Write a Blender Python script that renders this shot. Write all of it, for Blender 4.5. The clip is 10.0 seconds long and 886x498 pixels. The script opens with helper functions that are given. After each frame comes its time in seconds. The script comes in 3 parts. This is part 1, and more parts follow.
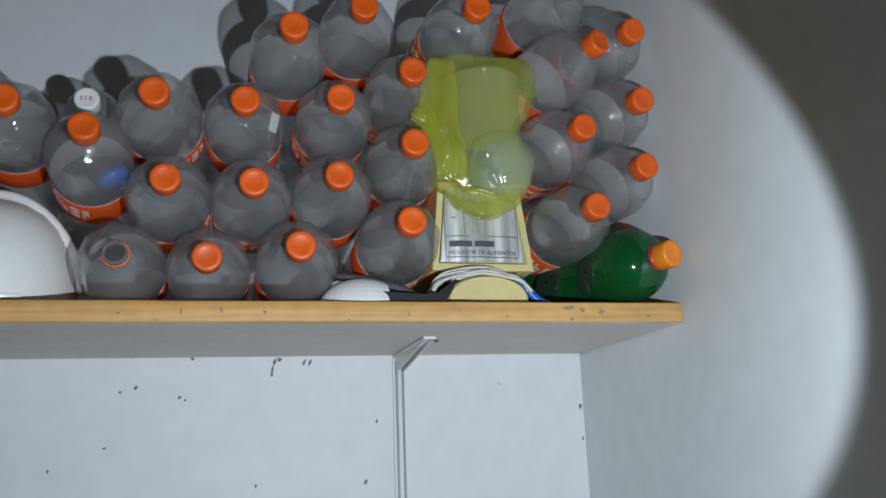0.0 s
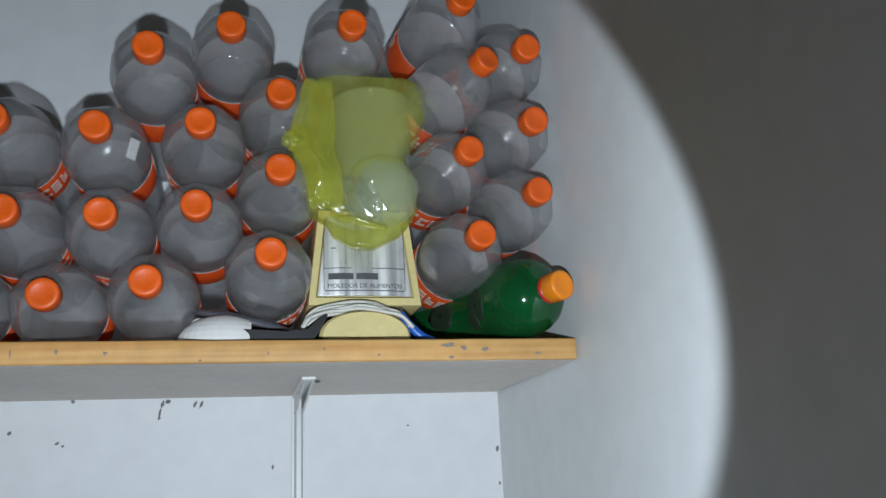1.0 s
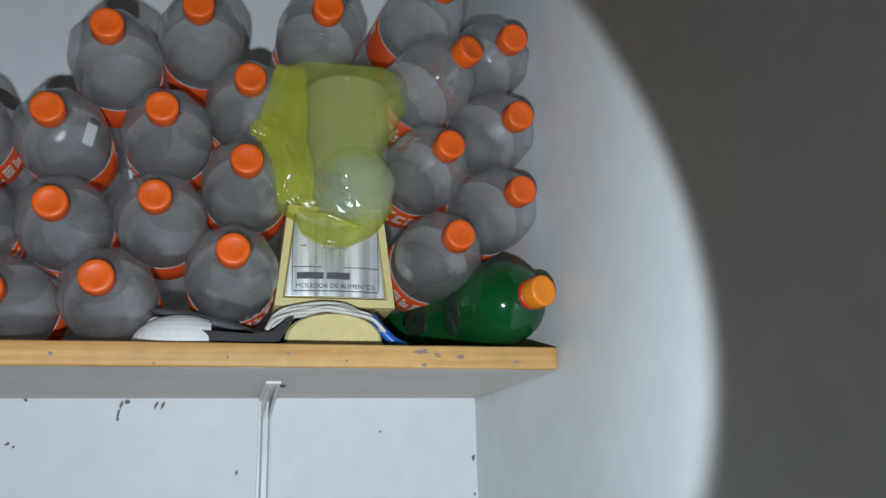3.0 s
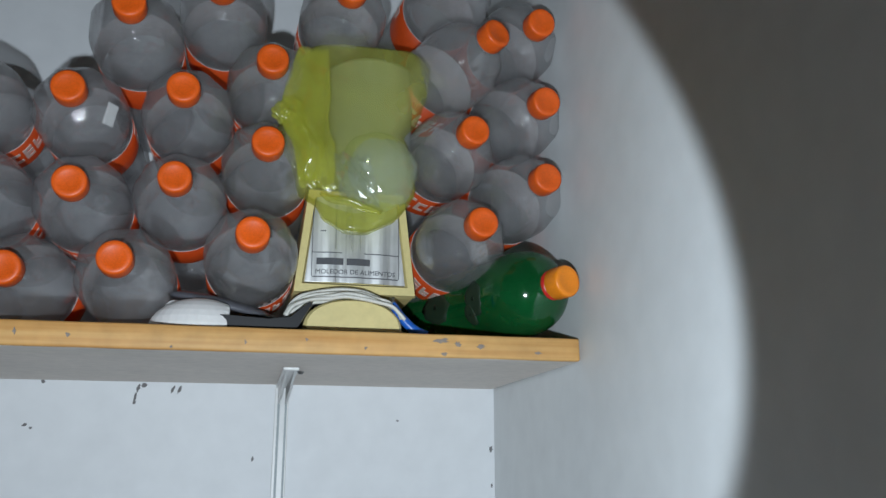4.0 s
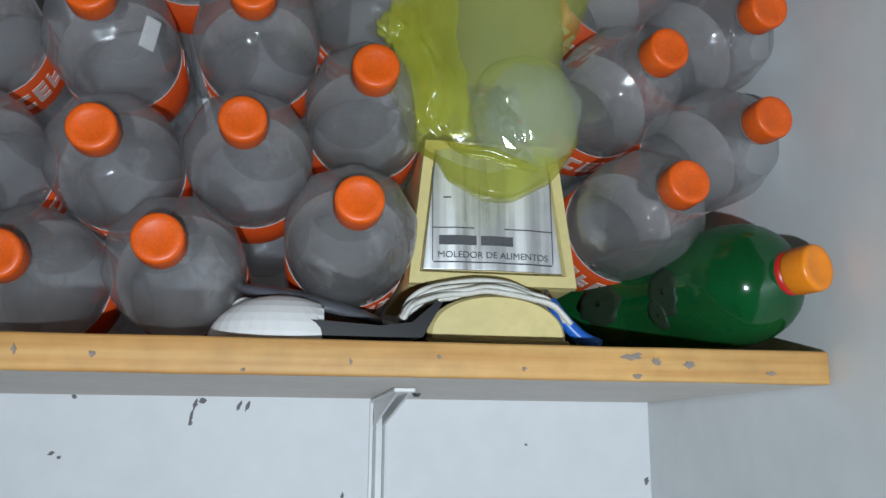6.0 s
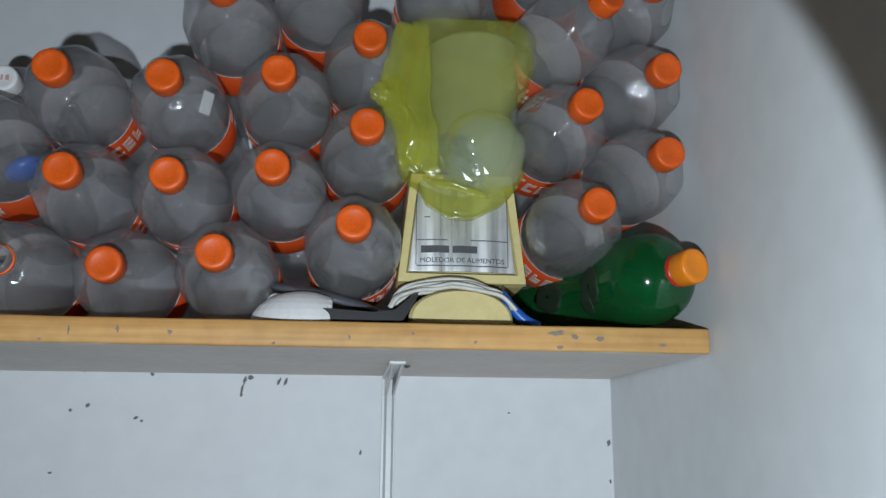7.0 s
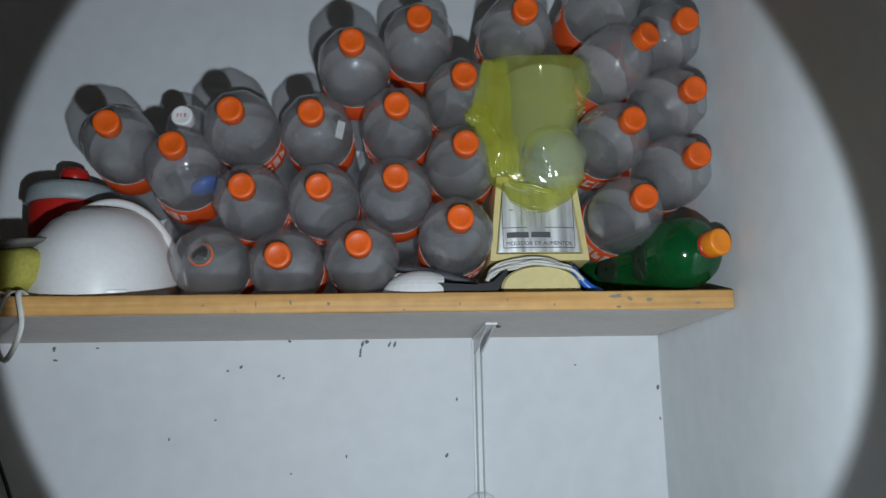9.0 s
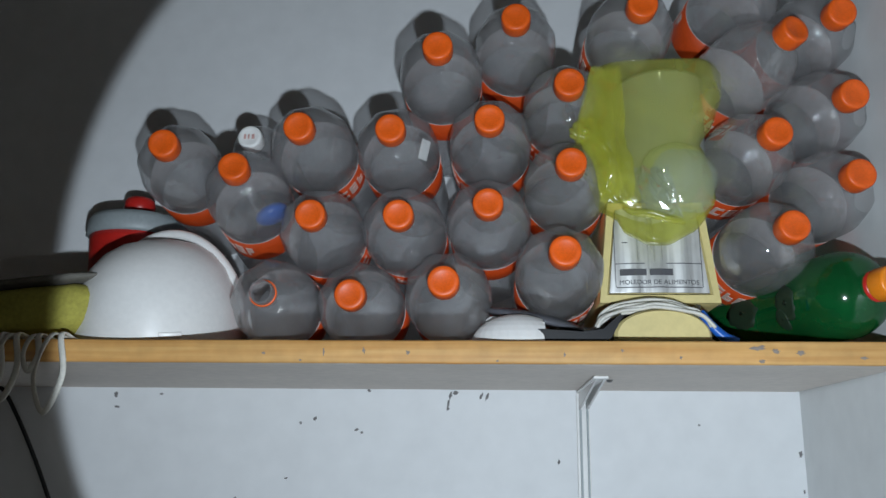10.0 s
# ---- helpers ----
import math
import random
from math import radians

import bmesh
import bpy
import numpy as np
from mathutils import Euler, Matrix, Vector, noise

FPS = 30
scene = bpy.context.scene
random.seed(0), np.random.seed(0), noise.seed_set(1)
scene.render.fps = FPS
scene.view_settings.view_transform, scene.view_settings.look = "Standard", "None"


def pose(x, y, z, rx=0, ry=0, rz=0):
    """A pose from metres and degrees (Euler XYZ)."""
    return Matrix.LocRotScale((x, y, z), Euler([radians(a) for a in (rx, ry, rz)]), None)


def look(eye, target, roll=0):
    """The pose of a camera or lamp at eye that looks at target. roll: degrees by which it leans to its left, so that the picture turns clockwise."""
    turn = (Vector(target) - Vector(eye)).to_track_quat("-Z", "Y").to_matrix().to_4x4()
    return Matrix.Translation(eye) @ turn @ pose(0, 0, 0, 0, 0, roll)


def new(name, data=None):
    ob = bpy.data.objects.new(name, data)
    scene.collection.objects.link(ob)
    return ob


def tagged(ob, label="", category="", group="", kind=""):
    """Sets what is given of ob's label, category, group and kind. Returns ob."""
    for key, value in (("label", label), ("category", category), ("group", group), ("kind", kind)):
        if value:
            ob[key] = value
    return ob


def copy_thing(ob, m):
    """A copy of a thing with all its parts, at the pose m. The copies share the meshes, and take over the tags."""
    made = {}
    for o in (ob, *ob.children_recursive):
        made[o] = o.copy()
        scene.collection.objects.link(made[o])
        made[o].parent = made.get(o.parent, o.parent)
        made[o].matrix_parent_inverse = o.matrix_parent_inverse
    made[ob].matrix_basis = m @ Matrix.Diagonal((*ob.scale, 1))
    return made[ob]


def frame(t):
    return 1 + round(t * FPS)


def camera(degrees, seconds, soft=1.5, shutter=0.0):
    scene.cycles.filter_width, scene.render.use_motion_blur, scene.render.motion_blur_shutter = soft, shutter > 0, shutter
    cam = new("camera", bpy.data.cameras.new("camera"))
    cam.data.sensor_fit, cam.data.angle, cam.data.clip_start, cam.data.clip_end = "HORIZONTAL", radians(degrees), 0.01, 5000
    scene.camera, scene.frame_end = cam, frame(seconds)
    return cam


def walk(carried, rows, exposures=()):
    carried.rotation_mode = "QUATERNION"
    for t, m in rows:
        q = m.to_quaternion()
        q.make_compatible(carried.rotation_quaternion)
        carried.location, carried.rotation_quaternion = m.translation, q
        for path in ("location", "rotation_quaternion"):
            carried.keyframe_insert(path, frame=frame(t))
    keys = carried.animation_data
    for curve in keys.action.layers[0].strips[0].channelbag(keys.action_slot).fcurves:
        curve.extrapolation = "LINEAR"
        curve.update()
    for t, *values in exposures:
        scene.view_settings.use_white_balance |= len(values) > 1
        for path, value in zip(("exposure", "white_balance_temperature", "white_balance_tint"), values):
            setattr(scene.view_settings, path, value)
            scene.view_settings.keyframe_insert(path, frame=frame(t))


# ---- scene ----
cam = camera(55.0, 10.0)
PATH = [
    (0, (-0.5589, -1.3121, 1.6287), (-0.0845, 0.5754, 2.0894), -2.16),
    (0.5, (-0.4164, -1.2944, 1.6358), (0.1172, 0.5643, 2.1462), -3.13),
    (1, (-0.3808, -1.2767, 1.6425), (0.0612, 0.6000, 2.1739), -2.55),
    (1.5, (-0.3596, -1.2779, 1.6459), (0.2345, 0.5596, 2.1659), -3.88),
    (2, (-0.3463, -1.2553, 1.6527), (0.1863, 0.5999, 2.1764), -3.10),
    (2.5, (-0.3518, -1.2343, 1.6638), (0.1402, 0.6335, 2.1827), -2.08),
    (4, (-0.3554, -1.2111, 1.6646), (0.0742, 0.6777, 2.1625), 0.03),
    (4.5, (-0.3618, -1.0968, 1.6962), (0.0175, 0.8128, 2.1542), 0.44),
    (5, (-0.3913, -0.9389, 1.7323), (-0.0809, 0.9826, 2.1921), 1.04),
    (5.2, (-0.3967, -0.8966, 1.7574), (-0.0561, 1.0269, 2.1866), 0.46),
    (6.3, (-0.3907, -0.9677, 1.7316), (-0.0950, 0.9625, 2.1637), 0.30),
    (6.5, (-0.3696, -1.0218, 1.7341), (-0.1253, 0.9167, 2.1612), 0.70),
    (7, (-0.3534, -1.1532, 1.6882), (-0.1570, 0.7866, 2.1339), 0.39),
    (7.5, (-0.3508, -1.2538, 1.6468), (-0.2212, 0.6887, 2.1051), 0.11),
    (8, (-0.3957, -1.3326, 1.6447), (-0.2359, 0.6102, 2.0917), -0.96),
    (8.5, (-0.4559, -1.4185, 1.6447), (-0.2834, 0.5292, 2.0652), -1.47),
    (9, (-0.4358, -1.4106, 1.6384), (-0.3337, 0.5462, 2.0389), -1.00),
    (9.5, (-0.3526, -1.2641, 1.6663), (-0.3207, 0.6939, 2.0728), -0.79),
    (10, (-0.4308, -1.2462, 1.6768), (-0.5562, 0.6910, 2.1582), 0.69),
]
walk(cam, [(t, look(eye, target, roll)) for t, eye, target, roll in PATH],
     [(0.0, 0.08), (0.5, 0.15), (2.5, 0.15), (4.0, 0.08), (5.0, 0.25), (6.0, 0.22), (6.5, 0.12), (7.5, -0.1), (9.0, -0.1), (9.5, 0.0), (10.0, 0.12)])

# ---- light: one hand torch (a sharp beam and its faint spill) in a dark room ----
world = bpy.data.worlds.new("dark_room")
scene.world = world
world.use_nodes = True
world.node_tree.nodes["Background"].inputs[0].default_value = (0.02, 0.02, 0.02, 1)
world.node_tree.nodes["Background"].inputs[1].default_value = 0.2

TORCH = (-0.392, -1.29, 1.56)
beam_data = bpy.data.lights.new("torch_beam", "SPOT")
beam_data.energy, beam_data.color = 36.0, (0.76, 0.88, 0.99)
beam_data.spot_size, beam_data.spot_blend, beam_data.shadow_soft_size = radians(59.5), 0.06, 0.009
beam = new("torch_beam", beam_data)
beam.matrix_world = look(TORCH, (-0.365, 0.0, 1.87))
spill_data = bpy.data.lights.new("torch_spill", "POINT")
spill_data.energy, spill_data.color, spill_data.shadow_soft_size = 0.8, (0.97, 0.97, 0.93), 0.012
spill = new("torch_spill", spill_data)
spill.matrix_world = Matrix.Translation(TORCH)


# ---- materials ----
def material(name, base, rough=0.5, metal=0.0, vary=0.12, scale=20.0, bump=0.0, bump_scale=120.0, spec=0.5, coat=0.0, per_object=0.0):
    """A principled material with stains at one scale, grain at another and a fine relief."""
    m = bpy.data.materials.new(name)
    m.use_nodes = True
    n, l = m.node_tree.nodes, m.node_tree.links
    p = n["Principled BSDF"]
    p.inputs["Roughness"].default_value, p.inputs["Metallic"].default_value = rough, metal
    p.inputs["Specular IOR Level"].default_value, p.inputs["Coat Weight"].default_value = spec, coat
    coord = n.new("ShaderNodeTexCoord")
    big, fine = n.new("ShaderNodeTexNoise"), n.new("ShaderNodeTexNoise")
    big.inputs["Scale"].default_value, big.inputs["Detail"].default_value = scale, 4
    fine.inputs["Scale"].default_value, fine.inputs["Detail"].default_value = scale * 9, 3
    both = n.new("ShaderNodeMath")
    both.operation = "ADD"
    ramp = n.new("ShaderNodeMapRange")
    ramp.inputs["From Min"].default_value, ramp.inputs["From Max"].default_value = 0.6, 1.4
    ramp.inputs["To Min"].default_value, ramp.inputs["To Max"].default_value = 1 - vary, 1 + vary * 0.4
    mul = n.new("ShaderNodeMixRGB")
    mul.blend_type, mul.inputs[0].default_value = "MULTIPLY", 1.0
    mul.inputs[1].default_value = (*base, 1)
    for tex in (big, fine):
        l.new(coord.outputs["Object"], tex.inputs["Vector"])
    l.new(big.outputs["Fac"], both.inputs[0])
    l.new(fine.outputs["Fac"], both.inputs[1])
    l.new(both.outputs[0], ramp.inputs["Value"])
    l.new(ramp.outputs[0], mul.inputs[2])
    last = mul
    if per_object:
        info = n.new("ShaderNodeObjectInfo")
        r2 = n.new("ShaderNodeMapRange")
        r2.inputs["To Min"].default_value, r2.inputs["To Max"].default_value = 1 - per_object, 1.0
        l.new(info.outputs["Random"], r2.inputs["Value"])
        mul2 = n.new("ShaderNodeMixRGB")
        mul2.blend_type, mul2.inputs[0].default_value = "MULTIPLY", 1.0
        l.new(mul.outputs[0], mul2.inputs[1])
        l.new(r2.outputs[0], mul2.inputs[2])
        last = mul2
    l.new(last.outputs[0], p.inputs["Base Color"])
    if bump:
        tex, b = n.new("ShaderNodeTexNoise"), n.new("ShaderNodeBump")
        tex.inputs["Scale"].default_value, tex.inputs["Detail"].default_value = bump_scale, 5
        b.inputs["Strength"].default_value, b.inputs["Distance"].default_value = bump, 0.002
        l.new(coord.outputs["Object"], tex.inputs["Vector"])
        l.new(tex.outputs["Fac"], b.inputs["Height"])
        l.new(b.outputs[0], p.inputs["Normal"])
    return m


def clear_plastic(name, tint, haze, haze_amount, gloss_rough=0.06, bump=0.0, bump_scale=30.0, vary=0.5, glow_through=0.3, rim=0.5, shine=0.07, grain=14):
    """Thin clear plastic: see-through film, a dusty haze on it and a sharp gloss."""
    m = bpy.data.materials.new(name)
    m.use_nodes = True
    n, l = m.node_tree.nodes, m.node_tree.links
    n.remove(n["Principled BSDF"])
    out = n["Material Output"]
    clear, diffuse, back, gloss = n.new("ShaderNodeBsdfTransparent"), n.new("ShaderNodeBsdfDiffuse"), n.new("ShaderNodeBsdfTranslucent"), n.new("ShaderNodeBsdfGlossy")
    clear.inputs[0].default_value, diffuse.inputs[0].default_value, back.inputs[0].default_value = (*tint, 1), (*haze, 1), (*haze, 1)
    gloss.inputs["Roughness"].default_value = gloss_rough
    coord, noise_tex, amount = n.new("ShaderNodeTexCoord"), n.new("ShaderNodeTexNoise"), n.new("ShaderNodeMapRange")
    noise_tex.inputs["Scale"].default_value, noise_tex.inputs["Detail"].default_value = grain, 6
    amount.inputs["From Min"].default_value, amount.inputs["From Max"].default_value = 0.3, 0.7
    amount.inputs["To Min"].default_value, amount.inputs["To Max"].default_value = haze_amount * (1 - vary), min(0.97, haze_amount * (1 + vary))
    l.new(coord.outputs["Object"], noise_tex.inputs["Vector"])
    l.new(noise_tex.outputs["Fac"], amount.inputs["Value"])
    solid, film, all_ = n.new("ShaderNodeMixShader"), n.new("ShaderNodeMixShader"), n.new("ShaderNodeMixShader")
    solid.inputs[0].default_value = glow_through
    l.new(diffuse.outputs[0], solid.inputs[1])
    l.new(back.outputs[0], solid.inputs[2])
    l.new(amount.outputs[0], film.inputs[0])
    l.new(clear.outputs[0], film.inputs[1])
    l.new(solid.outputs[0], film.inputs[2])
    fres, power, sheen = n.new("ShaderNodeLayerWeight"), n.new("ShaderNodeMath"), n.new("ShaderNodeMath")
    fres.inputs["Blend"].default_value = 0.5
    power.operation, power.inputs[1].default_value = "POWER", 3.5
    sheen.operation, sheen.inputs[1].default_value, sheen.inputs[2].default_value = "MULTIPLY_ADD", rim, shine
    l.new(fres.outputs["Facing"], power.inputs[0])
    l.new(power.outputs[0], sheen.inputs[0])
    l.new(sheen.outputs[0], all_.inputs[0])
    l.new(film.outputs[0], all_.inputs[1])
    l.new(gloss.outputs[0], all_.inputs[2])
    l.new(all_.outputs[0], out.inputs["Surface"])
    if bump:
        tex, b = n.new("ShaderNodeTexNoise"), n.new("ShaderNodeBump")
        tex.inputs["Scale"].default_value, tex.inputs["Detail"].default_value = bump_scale, 3
        b.inputs["Strength"].default_value, b.inputs["Distance"].default_value = bump, 0.01
        l.new(coord.outputs["Object"], tex.inputs["Vector"])
        l.new(tex.outputs["Fac"], b.inputs["Height"])
        for node in (gloss,):
            l.new(b.outputs[0], node.inputs["Normal"])
    return m


def wood(name):
    """Raw pine edge with long grain along x and grey scuffs."""
    m = material(name, (0.70, 0.405, 0.14), 0.6, vary=0.22, scale=6, bump=0.25, bump_scale=90)
    n, l = m.node_tree.nodes, m.node_tree.links
    p = n["Principled BSDF"]
    coord, mapping, grain = n.new("ShaderNodeTexCoord"), n.new("ShaderNodeMapping"), n.new("ShaderNodeTexNoise")
    mapping.inputs["Scale"].default_value = (5, 60, 160)
    grain.inputs["Scale"].default_value, grain.inputs["Detail"].default_value = 1.0, 5
    ramp = n.new("ShaderNodeValToRGB")
    ramp.color_ramp.elements[0].position, ramp.color_ramp.elements[0].color = 0.3, (0.78, 0.62, 0.46, 1)
    ramp.color_ramp.elements[1].position, ramp.color_ramp.elements[1].color = 0.65, (1, 1, 1, 1)
    scuff, scuff_ramp = n.new("ShaderNodeTexNoise"), n.new("ShaderNodeValToRGB")
    scuff.inputs["Scale"].default_value, scuff.inputs["Detail"].default_value = 11, 8
    scuff_ramp.color_ramp.elements[0].position, scuff_ramp.color_ramp.elements[0].color = 0.66, (0, 0, 0, 1)
    scuff_ramp.color_ramp.elements[1].position, scuff_ramp.color_ramp.elements[1].color = 0.74, (0.7, 0.7, 0.7, 1)
    a, b = n.new("ShaderNodeMixRGB"), n.new("ShaderNodeMixRGB")
    a.blend_type, a.inputs[0].default_value = "MULTIPLY", 0.8
    b.inputs[2].default_value = (0.22, 0.19, 0.17, 1)
    source = p.inputs["Base Color"].links[0].from_socket
    l.new(coord.outputs["Object"], mapping.inputs["Vector"])
    l.new(mapping.outputs[0], grain.inputs["Vector"])
    l.new(grain.outputs["Fac"], ramp.inputs[0])
    l.new(coord.outputs["Object"], scuff.inputs["Vector"])
    l.new(scuff.outputs["Fac"], scuff_ramp.inputs[0])
    l.new(source, a.inputs[1])
    l.new(ramp.outputs[0], a.inputs[2])
    l.new(scuff_ramp.outputs[0], b.inputs[0])
    l.new(a.outputs[0], b.inputs[1])
    l.new(b.outputs[0], p.inputs["Base Color"])
    return m


def brushed(name):
    """Thin aluminium with long upright brush marks; its bands of reflected light are painted into the colour."""
    m = material(name, (0.86, 0.86, 0.85), 0.30, metal=0.5, vary=0.10, scale=12, bump=0.05, bump_scale=60)
    n, l = m.node_tree.nodes, m.node_tree.links
    p = n["Principled BSDF"]
    coord, stretch, streak = n.new("ShaderNodeTexCoord"), n.new("ShaderNodeMapping"), n.new("ShaderNodeTexNoise")
    stretch.inputs["Scale"].default_value = (62, 1, 3)
    streak.inputs["Scale"].default_value, streak.inputs["Detail"].default_value = 1.0, 4
    # pale and dull stripes stand for reflections; roughness follows the same streaks
    reflect_tone, gloss = n.new("ShaderNodeMapRange"), n.new("ShaderNodeMapRange")
    reflect_tone.inputs["From Min"].default_value, reflect_tone.inputs["From Max"].default_value = 0.36, 0.62
    reflect_tone.inputs["To Min"].default_value, reflect_tone.inputs["To Max"].default_value = 0.55, 1.0
    gloss.inputs["From Min"].default_value, gloss.inputs["From Max"].default_value = 0.36, 0.62
    gloss.inputs["To Min"].default_value, gloss.inputs["To Max"].default_value = 0.22, 0.5
    mul = n.new("ShaderNodeMixRGB")
    mul.blend_type, mul.inputs[0].default_value = "MULTIPLY", 1.0
    source = p.inputs["Base Color"].links[0].from_socket
    l.new(coord.outputs["Object"], stretch.inputs["Vector"])
    l.new(stretch.outputs[0], streak.inputs["Vector"])
    for node in (reflect_tone, gloss):
        l.new(streak.outputs["Fac"], node.inputs["Value"])
    l.new(source, mul.inputs[1])
    l.new(reflect_tone.outputs[0], mul.inputs[2])
    l.new(mul.outputs[0], p.inputs["Base Color"])
    l.new(gloss.outputs[0], p.inputs["Roughness"])
    return m


WALL = material("wall_paint", (0.80, 0.81, 0.82), 0.55, vary=0.08, scale=3, bump=0.035, bump_scale=140)
SIDE = material("side_wall_paint", (0.78, 0.80, 0.80), 0.55, vary=0.08, scale=3, bump=0.035, bump_scale=140)
PLAIN = material("room_paint", (0.6, 0.58, 0.54), 0.7, vary=0.1, scale=2)
FLOOR = material("floor_tile", (0.35, 0.32, 0.29), 0.5, vary=0.2, scale=4)
PINE = wood("pine_edge")
UNDER = material("shelf_paint", (0.78, 0.70, 0.63), 0.6, vary=0.14, scale=8, bump=0.1)
PET = clear_plastic("clear_bottle", (0.89, 0.89, 0.895), (0.89, 0.88, 0.89), 0.20, 0.040, bump=0.50, bump_scale=60, vary=0.42, glow_through=0.45, shine=0.14, grain=14)
CAP = material("orange_cap", (0.90, 0.125, 0.008), 0.42, vary=0.25, scale=70, per_object=0.12)
LABEL = material("orange_label", (0.60, 0.070, 0.010), 0.42, vary=0.2, scale=30, per_object=0.2)
BACKING = material("label_backing", (0.66, 0.60, 0.58), 0.5, vary=0.2, scale=30)
PRINT = material("label_print", (0.66, 0.52, 0.46), 0.5, vary=0.15, scale=80)
WHITE = material("white_plastic", (0.80, 0.79, 0.77), 0.35, vary=0.07, scale=18, bump=0.03)
PAPER = material("white_paper", (0.82, 0.82, 0.80), 0.7, vary=0.08, scale=90)
GREEN = clear_plastic("green_bottle", (0.05, 0.45, 0.12), (0.008, 0.14, 0.036), 0.66, 0.10, bump=0.05, vary=0.35, glow_through=0.3)
GREEN_CAP = material("amber_cap", (0.88, 0.25, 0.012), 0.35, vary=0.15, scale=60)
REDRING = material("red_plastic", (0.55, 0.02, 0.015), 0.35, vary=0.15, scale=20)
DARKSCRAP = material("dark_scrap", (0.012, 0.03, 0.014), 0.6, vary=0.3, scale=60)
BEIGE = material("beige_enamel", (0.72, 0.60, 0.27), 0.4, vary=0.12, scale=14, bump=0.05)
BEIGE_DARK = material("dark_beige", (0.36, 0.28, 0.12), 0.6, vary=0.25, scale=18)
STEEL = brushed("brushed_plate")
INK = material("dark_ink", (0.09, 0.09, 0.10), 0.6, vary=0.2, scale=80)
CORD = material("white_cord", (0.72, 0.70, 0.63), 0.5, vary=0.2, scale=40)
BLACK = material("black_plastic", (0.014, 0.014, 0.016), 0.35, vary=0.3, scale=20)
GREY = material("dark_grey_plastic", (0.10, 0.10, 0.115), 0.35, vary=0.25, scale=16)
LIGHTGREY = material("grey_plastic", (0.33, 0.37, 0.38), 0.45, vary=0.15, scale=20)
BLUE = material("blue_plastic", (0.015, 0.13, 0.55), 0.35, vary=0.2, scale=30)
BAG = clear_plastic("yellow_film", (0.95, 0.95, 0.68), (0.90, 0.93, 0.20), 0.26, 0.22, bump=0.30, bump_scale=40, vary=0.4, glow_through=0.45, rim=0.22)
HOPPER = clear_plastic("smoky_hopper", (0.7, 0.72, 0.70), (0.50, 0.54, 0.52), 0.72, 0.08, vary=0.1)
POUCH = clear_plastic("clear_crinkled_film", (0.95, 0.97, 0.93), (0.76, 0.84, 0.74), 0.20, 0.12, bump=0.25, bump_scale=60, vary=0.5, rim=0.06, shine=0.04)
CRINKLE = clear_plastic("crinkled_film", (0.95, 0.97, 0.94), (0.72, 0.80, 0.74), 0.15, 0.10, vary=0.5, rim=0.3, shine=0.16)
YELLOW = material("yellow_cloth", (0.42, 0.38, 0.07), 0.85, vary=0.35, scale=24, bump=0.5, bump_scale=160)
# grey for the shadow that lies on top of the yellow pad
PAD_SHADE = material("pad_shade", (0.16, 0.15, 0.13), 0.9, vary=0.3, scale=24, bump=0.5, bump_scale=160)
FAINT = material("faded_print", (0.62, 0.36, 0.33), 0.6, vary=0.3, scale=90)
CHIP = material("bare_plaster", (0.20, 0.19, 0.19), 0.9, vary=0.3, scale=90)
SCUFF = material("grey_scuff", (0.30, 0.25, 0.21), 0.8, vary=0.4, scale=120)
BOLT = material("dull_steel", (0.35, 0.34, 0.33), 0.35, metal=0.9, vary=0.2, scale=60)


# ---- mesh helpers ----
def part(name, bm, mat, parent=None, label="", smooth=True):
    me = bpy.data.meshes.new(name)
    bm.to_mesh(me)
    bm.free()
    for m in mat if isinstance(mat, (list, tuple)) else [mat]:
        me.materials.append(m)
    if smooth:
        me.shade_smooth()
    ob = new(name, me)
    ob.parent = parent
    if label:
        tagged(ob, label)
    return ob


def thing(name, label, category, m=None, group="", kind=""):
    ob = new(name)
    ob.empty_display_size = 0.05
    if m is not None:
        ob.matrix_world = m
    return tagged(ob, label, category, group, kind)


def box(x0, x1, y0, y1, z0, z1, bevel=0.0, segments=2):
    bm = bmesh.new()
    bmesh.ops.create_cube(bm, size=1, matrix=Matrix.LocRotScale(((x0 + x1) / 2, (y0 + y1) / 2, (z0 + z1) / 2), None, (x1 - x0, y1 - y0, z1 - z0)))
    if bevel:
        bmesh.ops.bevel(bm, geom=bm.edges[:], offset=bevel, segments=segments, affect="EDGES", profile=0.5)
    return bm


def lathe(profile, segments=40, start=0.0, sweep=math.tau, bm=None):
    """Turn a list of (radius, height) about z."""
    bm = bm or bmesh.new()
    whole = abs(sweep - math.tau) < 1e-6
    count = segments if whole else segments + 1
    rings = []
    for r, z in profile:
        if r < 1e-6:
            rings.append([bm.verts.new((0, 0, z))] * count)
        else:
            rings.append([bm.verts.new((r * math.cos(start + sweep * i / segments), r * math.sin(start + sweep * i / segments), z)) for i in range(count)])
    for a, b in zip(rings, rings[1:]):
        for i in range(segments):
            j = (i + 1) % count
            quad = [a[i], a[j], b[j], b[i]]
            quad = [v for k, v in enumerate(quad) if v not in quad[:k]]
            if len(quad) > 2:
                bm.faces.new(quad)
    return bm


